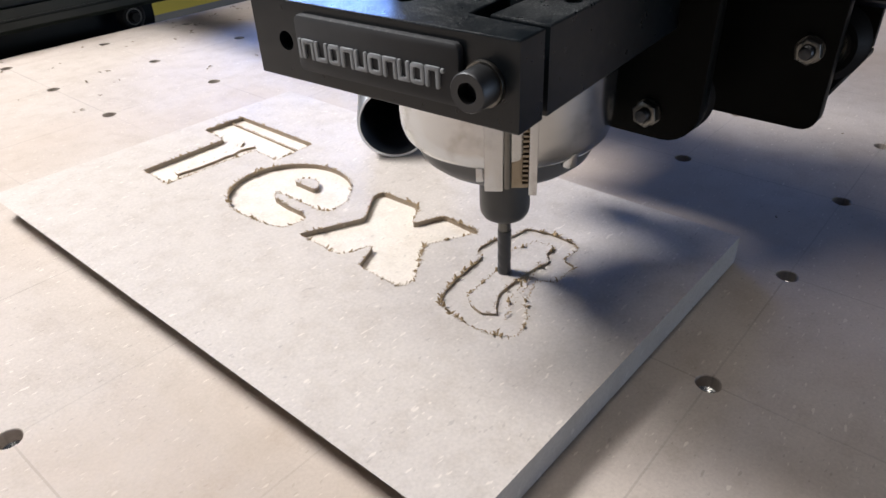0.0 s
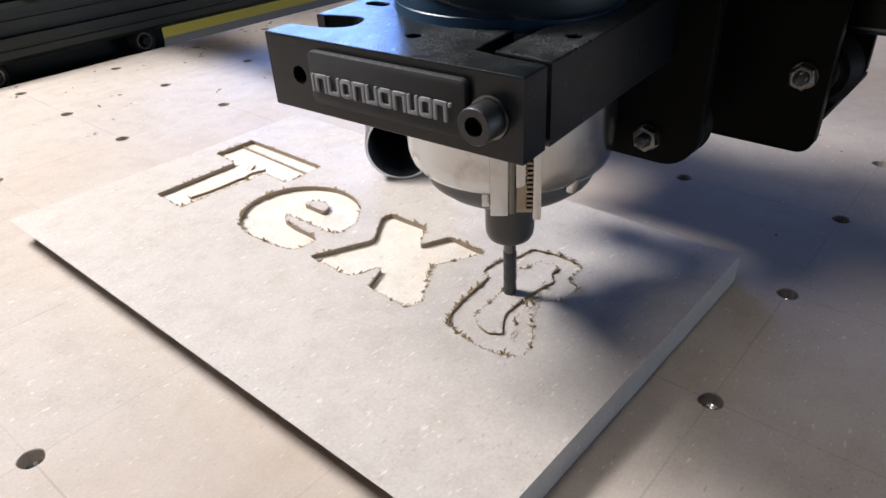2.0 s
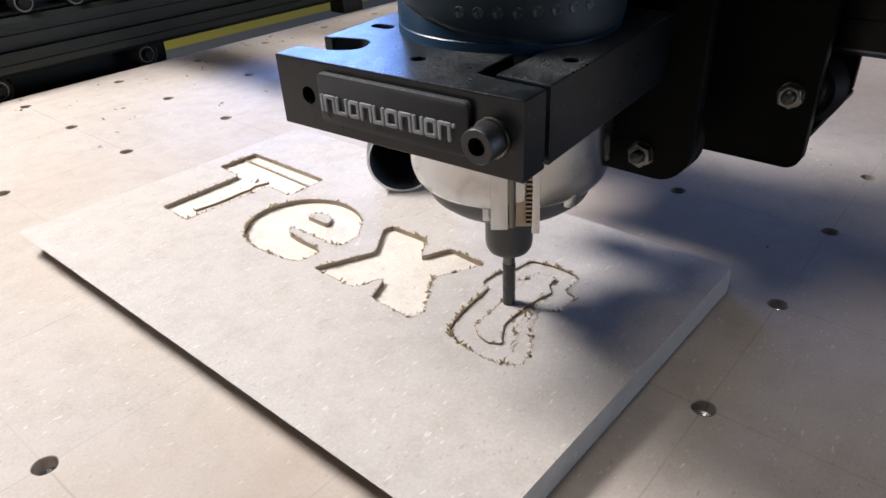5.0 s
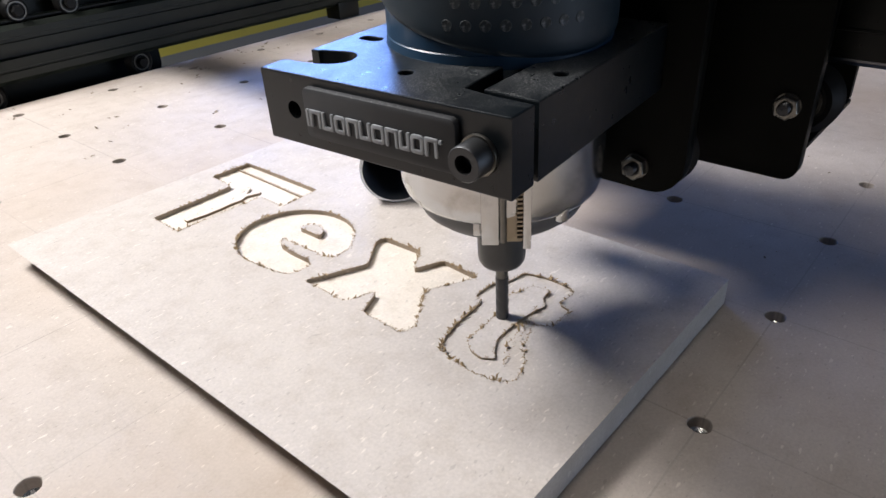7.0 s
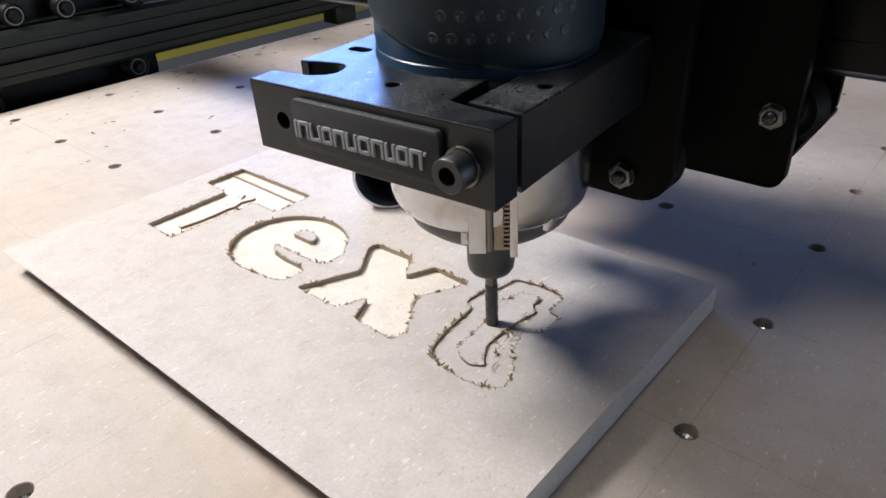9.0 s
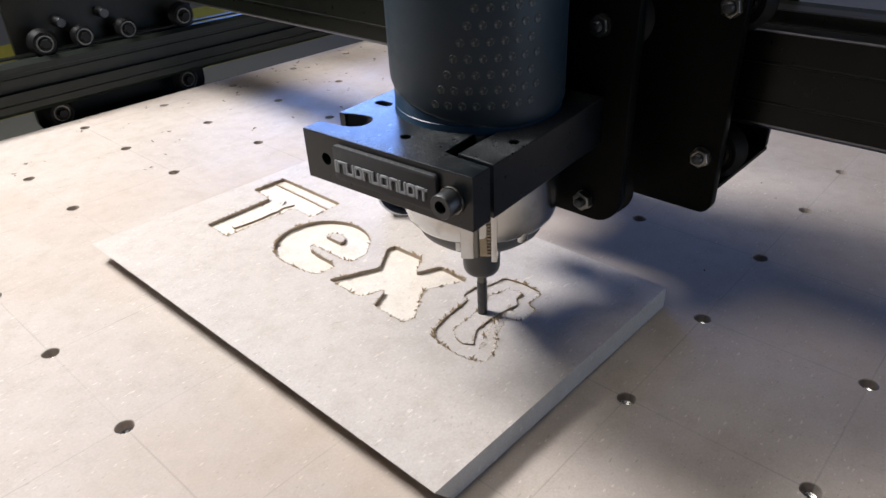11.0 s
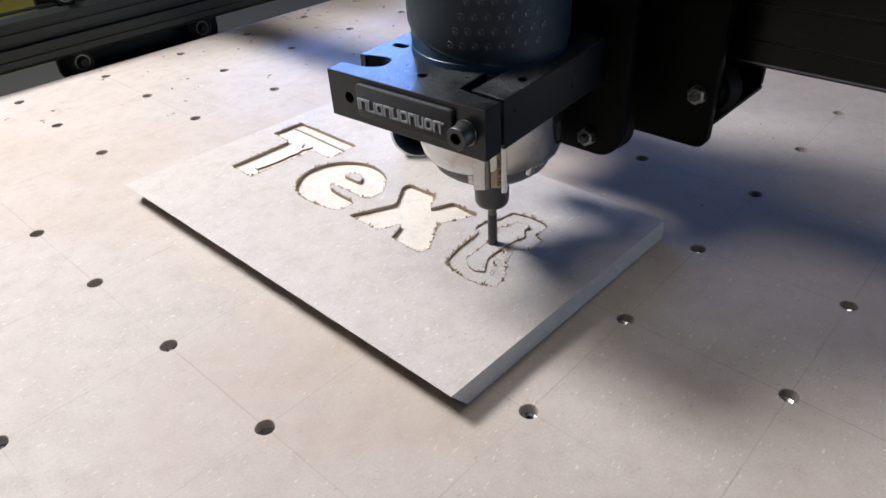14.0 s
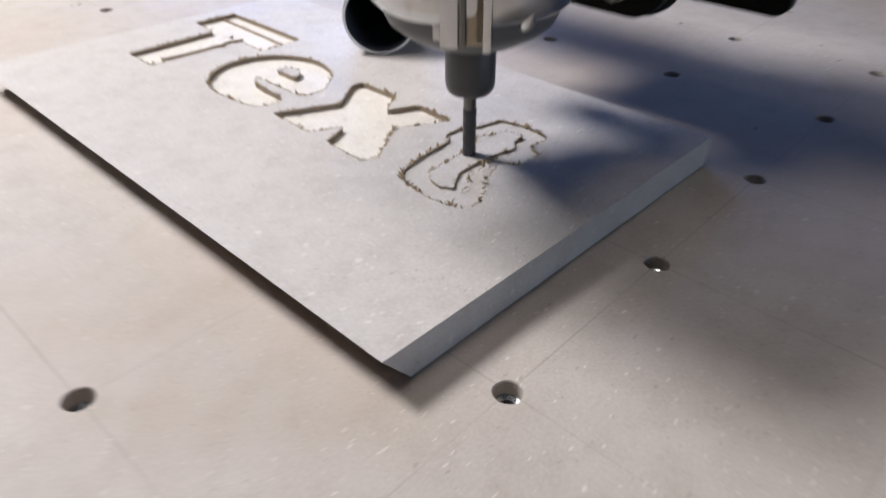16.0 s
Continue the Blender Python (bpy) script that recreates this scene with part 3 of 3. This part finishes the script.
mod.object, mod.operation, mod.solver = cut_ob, "DIFFERENCE", "EXACT"
bpy.context.view_layer.update()
done = bpy.data.meshes.new_from_object(body_ob.evaluated_get(bpy.context.evaluated_depsgraph_get()))
bpy.data.objects.remove(body_ob)
bpy.data.objects.remove(cut_ob)
part("clamp_body", done, M_MOUNT, mount, "black anodised aluminium block with a clamping slit", 12)


def on_front(bm):
    """From (y, z, out) of the mount's front face to the mount's own axes."""
    m = Matrix(((0, 0, -1, MF), (-1, 0, 0, 0), (0, 1, 0, 0), (0, 0, 0, 1)))
    bmesh.ops.transform(bm, matrix=m, verts=bm.verts)
    return bm


# the badge's outline runs along the face from its end at +y; its near end is torn
badge_outline = rounded(-0.0222, 0.0258, 0.0046, 0.0172, 0.0012, 4)
badge = part("badge", on_front(flat([badge_outline], 0.0, 0.0024, 0.0006)), M_BADGE, mount, "black rubber badge with pale raised marks", 30)
widths = (0.9, 4.4, 4.6, 4.2, 4.4, 4.2, 4.6, 4.4, 3.6, 4.2, 4.2, 0.9)
x = -0.0215
for k, w in enumerate(widths):
    w *= 0.877 * mm
    z0, z1 = (0.0076, 0.0122) if k != 11 else (0.0113, 0.0121)
    st = 0.0008
    if w < 0.003:
        slot = [rounded(x, x + w, z0, z1, w * 0.3, 2)]
    elif k % 3 == 0:
        slot = [rounded(x, x + w, z0, z1, 0.0009, 3), rounded(x + st, x + w - st, z0 + st, z1 - st, 0.0004, 2)]
    else:
        bend = [(x, z0), (x + st, z0), (x + st, z1 - st), (x + w - st, z1 - st), (x + w - st, z0), (x + w, z0), (x + w, z1), (x, z1)]
        slot = [soften(bend if k % 3 == 1 else [(p, z0 + z1 - q) for p, q in reversed(bend)], 0.0003, 2)]
    part("mark", on_front(flat(slot, 0.0024, 0.0030, 0.00012)), M_LETTER, badge, "plain pale grey raised mark" if k == 0 else "")
    x += w + 0.00047

clamp_bolt = part("clamp_bolt", lathe([(0, 0.0), (0.0044, 0.0), (0.0044, 0.0052), (0.0041, 0.0056), (0.0023, 0.0056), (0.0021, 0.0022), (0, 0.0022)], 6 * 8), M_BOLT, mount, "dark socket head clamping bolt")
clamp_bolt.matrix_local = Matrix.Translation((MF - 0.0012, -0.0315, 0.0098)) @ pose(0, 0, 0, 0, -90, 0)
washer = part("washer", lathe([(0.0025, 0.0), (0.0051, 0.0), (0.0052, 0.0006), (0.0050, 0.0012), (0.0025, 0.0012)], 40), M_STEEL, mount, "bright steel washer")
washer.matrix_local = Matrix.Translation((MF, -0.0315, 0.0098)) @ pose(0, 0, 0, 0, -90, 0)


# ---------------------------------------------------------------- carriage
def hex_nut(parent, at, r=0.0038):
    """A nut with the end of its threaded stud, pointing to -x."""
    pts = [(r * math.cos(radians(60 * k + 12)), r * math.sin(radians(60 * k + 12))) for k in range(6)]
    nut = part("nut", flat([pts, arc(0, 0, 0.0022, 0, 345, 23)], 0, 0.0036, 0.0004), M_STEEL, parent, "zinc plated lock nut")
    nut.matrix_local = Matrix.Translation(at) @ pose(0, 0, 0, 0, -90, 0)
    bm = lathe([(0.0022, 0), (0.0043, 0), (0.0043, 0.0007), (0.0022, 0.0007)], 28)
    w = part("washer", bm, M_STEEL, parent)
    w.matrix_local = Matrix.Translation(at) @ pose(0, 0, 0, 0, -90, 0)
    prof = [(0, -0.001)]
    for k in range(8):
        prof += [(0.0021, -0.001 + 0.0009 * k), (0.0018, -0.00055 + 0.0009 * k)]
    prof += [(0, 0.0062)]
    s = part("stud", lathe(prof, 20), M_BOLT, parent)
    s.matrix_local = Matrix.Translation(at) @ pose(0, 0, 0, 0, -90, 0)


def v_wheel(parent, at, m, r=0.0122):
    prof = [(0.0026, -0.0052), (0.0080, -0.0052), (0.0080, -0.0046), (r - 0.0026, -0.0050), (r, -0.0020), (r - 0.0021, 0.0), (r, 0.0020),
            (r - 0.0026, 0.0050), (0.0080, 0.0046), (0.0080, 0.0052), (0.0026, 0.0052)]
    wheel = part("wheel", lathe(prof, 48), M_WHEEL, parent, "black grooved wheel")
    wheel.matrix_local = Matrix.Translation(at) @ m
    for s in (-1, 1):
        ring = part("bearing", lathe([(0.0060, 0), (0.0061, 0.0006), (0.0070, 0.0006), (0.0071, 0)], 32), M_STEEL, wheel, "steel bearing face")
        ring.matrix_local = Matrix.Translation((0, 0, 0.0052 * s - (0.0007 if s < 0 else 0)))
    return wheel


def upright(outlines, x0, x1, bevel=0.0003):
    """A plate in the y-z plane."""
    bm = flat(outlines, x0, x1, bevel)
    bmesh.ops.transform(bm, matrix=Matrix(((0, 0, 1, 0), (1, 0, 0, 0), (0, 1, 0, 0), (0, 0, 0, 1))), verts=bm.verts)
    return bm


CZ = 0.0625
carriage = thing("tool_carriage", (SX, SY, CZ), "black plate carriage with wheels and lock nuts", "carriage")
part("tool_plate", upright([rounded(-0.0490, 0.0470, 0.0010, 0.135, 0.011, 6)], 0.0292, 0.0350), M_PLATEBLK, carriage, "black plate behind the mount")
part("slide_rail", box(0.0400, 0.0655, -0.0200, 0.0200, 0.012, 0.150, 0.001), M_RAIL, carriage, "black vertical slide rail")
part("cross_plate", upright([rounded(-0.0740, 0.0740, 0.0, 0.128, 0.005, 5)], 0.0660, 0.0715), M_PLATEBLK, carriage, "wide black plate on the gantry")
for y, z in ((-0.0332, 0.0090), (-0.0345, 0.0832)):
    hex_nut(carriage, (0.0292, y, z))
for y in (-0.0350, 0.0350):
    for z in (0.0105, 0.0835):
        v_wheel(carriage, (0.0430, y * 1.02, z), X_AXIS)
for y, z in ((-0.0668, 0.0256), (-0.0690, 0.0880)):
    hex_nut(carriage, (0.0660, y, z))
for y in (-0.0680, 0.0680):
    for z in (0.0250, 0.0885):
        v_wheel(carriage, (0.0800, y, z), X_AXIS, 0.0125)
part("under_plate", box(0.0715, 0.1280, -0.0745, 0.0745, 0.0105, 0.0125, 0.0005), M_PLATEBLK, carriage, "black plate below the beam")
part("rear_plate", box(0.1262, 0.1300, -0.0740, 0.0740, 0.0125, 0.120, 0.0008), M_PLATEBLK, carriage, "black plate behind the beam")


# ---------------------------------------------------------------- gantry beam and its end carriage
def rail_profile(h, d, lip=0.0035):
    """Outline of a slotted extrusion with wheel lips above and below on its near side: (depth, height)."""
    return [(0, lip), (0.0032, 0.0), (0.0064, lip), (d, lip), (d, h - lip), (0.0064, h - lip), (0.0032, h), (0, h - lip),
            (0, h * 0.80), (0.0014, h * 0.79), (0.0014, h * 0.72), (0, h * 0.71), (0, h * 0.57), (0.0055, h * 0.56), (0.0055, h * 0.44), (0, h * 0.43),
            (0, h * 0.26), (0.0012, h * 0.25), (0.0012, h * 0.22), (0, h * 0.21)]


gantry = thing("gantry_beam", (SX, 0, 0.0945), "black slotted aluminium beam spanning the machine", "beam")
beam = [(0, 0.0055), (0.0032, 0.0032), (0.0064, 0.0055), (0.036, 0.0055), (0.036, 0.0490), (0.0140, 0.0490), (0.0140, 0.0430), (0, 0.0430),
        (0, 0.0318), (-0.0007, 0.0315), (-0.0007, 0.0308), (0, 0.0305), (0, 0.0155), (-0.0007, 0.0152), (-0.0007, 0.0146), (0, 0.0143)]
extrusion = part("extrusion", prism([(0.0880 + a, b) for a, b in beam], -0.60, 0.431), M_RAIL, gantry, "black anodised extrusion", 20)
# lips on which the wheels run; pale metal stands in for their bright reflections
for lip in ([(0.0002, 0.0429), (0.0002, 0.0432), (0.0010, 0.0437), (0.0120, 0.0437), (0.0128, 0.0432), (0.0128, 0.0429)],
            [(0.0150, 0.0489), (0.0150, 0.0494), (0.0255, 0.0494), (0.0255, 0.0489)],
            [(0.0002, 0.0056), (0.0002, 0.0046), (0.0028, 0.0028), (0.0040, 0.0028), (0.0040, 0.0056)]):
    part("wheel_lip", prism([(0.0880 + a, b) for a, b in lip], -0.60, 0.431), M_LIP, extrusion, "rail lip with its sheen put in grey", 20)

# out of view; added for the shadow band it casts past the beam
part("unseen_cable_tray", box(0.1300, 0.1500, -0.60, 0.436, 0.1620, 0.1800, 0.001), M_PLATEBLK, gantry, "unseen black cable tray, added above the beam for its shadow")
ENDX = SX
end = thing("end_carriage", (ENDX, 0.437, 0.0), "black end plate of the gantry with wheels on the side rail", "carriage")
bm = flat([rounded(-0.012, 0.158, -0.016, 0.285, 0.012, 6)], 0, 0.006, 0.0003)
bmesh.ops.transform(bm, matrix=pose(0, 0.006, 0, 90, 0, 0), verts=bm.verts)
part("end_plate", bm, M_ENDPLATE, end, "black steel end plate")
for x, z, r in ((0.0045, 0.0665, 0.0122), (0.1355, 0.0670, 0.0122), (0.0008, 0.0060, 0.0122), (0.1260, 0.0065, 0.0122), (0.0385, 0.0660, 0.0095), (0.0785, 0.0650, 0.0095)):
    v_wheel(end, (x, -0.0205, z), Y_AXIS, r)
    cap = part("axle_nut", lathe([(0, 0), (0.0046, 0), (0.0046, 0.0034), (0.0038, 0.0042), (0, 0.0042)], 6), M_WHEEL, end, "", 20)
    cap.matrix_local = Matrix.Translation((x, -0.0258, z)) @ pose(0, 0, 0, 90, 0, 0)
    stem = part("axle", lathe([(0, 0), (0.0025, 0), (0.0025, 0.017), (0, 0.017)], 16), M_BOLT, end)
    stem.matrix_local = Matrix.Translation((x, -0.0155, z)) @ Y_AXIS
for x, z in ((0.0270, 0.0785), (0.0660, 0.0800)):
    cap = part("idler_bolt", lathe([(0, 0), (0.0045, 0), (0.0045, 0.012), (0.0038, 0.013), (0, 0.013)], 24), M_BOLT, end)
    cap.matrix_local = Matrix.Translation((x, -0.0005, z)) @ pose(0, 0, 0, 90, 0, 0)
part("belt", box(-0.30, 0.50, -0.0235, -0.0165, 0.0585, 0.0600), M_RAIL, end, "black toothed drive belt")

rail = thing("side_rail", (0, 0.4055, 0.0145), "black slotted aluminium side rail beside the wasteboard", "rail")
bm = prism(rail_profile(0.0430, 0.024), -0.33, 0.80, "x")
part("extrusion", bm, M_SIDE, rail, "black anodised extrusion", 20)
for x in (0.505, -0.31):
    part("end_bracket", box(x, x + 0.03, -0.0025, 0.020, -0.0145, 0.004, 0.002), M_ENDPLATE, rail, "black end bracket")

# ---------------------------------------------------------------- aluminium tube
tube = thing("aluminium_tube", (0.1935, 0.0240, 0.0121), "short satin aluminium tube lying on the grey panel", "tube")
R = 0.0176
bm = lathe([(R - 0.0014, 0.0), (R - 0.0004, 0.0), (R, 0.0005), (R, 0.1195), (R - 0.0004, 0.12), (R - 0.0014, 0.12)], 72)
wall = part("tube_wall", bm, M_TUBE, tube, "satin aluminium wall")
# bore and plug take a dark colour for the shade inside the tube
bm = lathe([(R - 0.0014, 0.12), (R - 0.0014, 0.0)], 72)
inner = part("bore", bm, M_INSIDE, tube, "inside coloured dark for its shade")
plug = part("end_plug", lathe([(0, 0.112), (R - 0.0016, 0.112), (R - 0.0016, 0.119), (0, 0.119)], 48), M_INSIDE, tube, "closed end coloured dark for the shade")
turn = Matrix.Translation((0, 0, R)) @ Matrix.Rotation(radians(45), 4, "Z") @ pose(0, 0, 0, 0, 90, 0)
for o in (wall, inner, plug):
    o.matrix_local = turn

# ---------------------------------------------------------------- fuzz and chips
rng = random.Random(7)


def sliver(bm, x, y, z, size, angle, lift):
    """One curled wood fibre: a bent three-sided blade."""
    d = Vector((math.cos(angle), math.sin(angle), 0))
    s = Vector((-d.y, d.x, 0))
    w = size * rng.uniform(0.12, 0.26)
    p0 = Vector((x, y, z))
    p1 = p0 + d * size * 0.5 + Vector((0, 0, lift * size * 0.7))
    p2 = p0 + d * size + s * size * rng.uniform(-0.4, 0.4) + Vector((0, 0, lift * size * rng.uniform(0.3, 1.3)))
    up = Vector((0, 0, w * 0.7))
    a = [bm.verts.new(v) for v in (p0 - s * w, p0 + s * w, p0 + up)]
    b = [bm.verts.new(v) for v in (p1 - s * w, p1 + s * w, p1 + up)]
    c = bm.verts.new(p2)
    for k in range(3):
        j = (k + 1) % 3
        bm.faces.new((a[k], a[j], b[j], b[k]))
        bm.faces.new((b[k], b[j], c))
    bm.faces.new(a)


def along(outline, step):
    """Points and directions along a closed outline, at uneven steps."""
    left = 0.0
    for k in range(len(outline)):
        a, b = Vector(outline[k]), Vector(outline[(k + 1) % len(outline)])
        length = (b - a).length
        while left < length:
            p = a + (b - a) * (left / length)
            yield p.x, p.y, math.atan2(b.y - a.y, b.x - a.x)
            left += step * rng.uniform(0.3, 1.7)
        left -= length


bm = bmesh.new()
for outline, step in ((T_SHAPE, 0.00042), (E_SHAPE, 0.00036), (X_SHAPE, 0.00040), (T_LOW, 0.00042), (T_RIDGE, 0.0006), (T_MID, 0.0012), (E_EYE, 0.0007)):
    for x, y, a in along(outline, step):
        clump = rng.random() < 0.05 + 0.22 * max(0.0, noise.noise(Vector((x, y, 0)) * 120))
        for _ in range(rng.randint(3, 6) if clump else 1):
            sliver(bm, x + rng.uniform(-1, 1) * 0.0004, y + rng.uniform(-1, 1) * 0.0004, FACE - 0.0001, rng.uniform(0.0005, 0.0021 if clump else 0.0011) * (1.0 if outline in (T_LOW, T_RIDGE, T_MID) else 0.9),
                   a + rng.uniform(-1.6, 1.6), rng.uniform(0.0, 1.0))
for outline in (STEM_STEP, BAR_STEP):
    for x, y, a in along(outline, 0.0006):
        sliver(bm, x, y, ZF + 0.0010, rng.uniform(0.0005, 0.0012), a + rng.uniform(-0.7, 0.7), rng.uniform(0.0, 0.5))
tagged(part("wood_fuzz", bm, M_FIBRE, smooth=0), "brown torn wood fibres along the milled letters", "wood fibres", kind="stuff")

bm = bmesh.new()
for _ in range(70):
    x, y = rng.uniform(0.05, 0.50), 0.395 - abs(rng.gauss(0, 0.07))
    for _ in range(rng.randint(1, 3)):
        sliver(bm, x + rng.uniform(-1, 1) * 0.003, y + rng.uniform(-1, 1) * 0.003, 0.0002, rng.uniform(0.0012, 0.0035), rng.uniform(0, 6.28), rng.uniform(0, 0.3))
for _ in range(40):
    x, y = rng.uniform(0.24, 0.60), rng.uniform(-0.30, 0.30)
    sliver(bm, x, y, 0.0002, rng.uniform(0.0010, 0.003), rng.uniform(0, 6.28), rng.uniform(0, 0.3))
tagged(part("wood_chips", bm, M_CHIP, smooth=0), "loose brown wood chips scattered on the wasteboard", "wood chips", kind="stuff")

# ---------------------------------------------------------------- threaded inserts in the bored holes
insert_me = None
for i in X_HOLES:
    for j in Y_HOLES:
        if insert_me is None:
            bm = lathe([(0.0039, -0.0166), (0.0039, -0.0048), (0.0036, -0.0045), (0.0024, -0.0054), (0.0022, -0.0166)], 16)
            first = part("threaded_insert", bm, M_INSERT, board, "bright steel threaded insert")
            insert_me = first.data
        else:
            first = new("threaded_insert", insert_me)
            first.parent = board
        first.location = (i * GRID, j * GRID, 0)
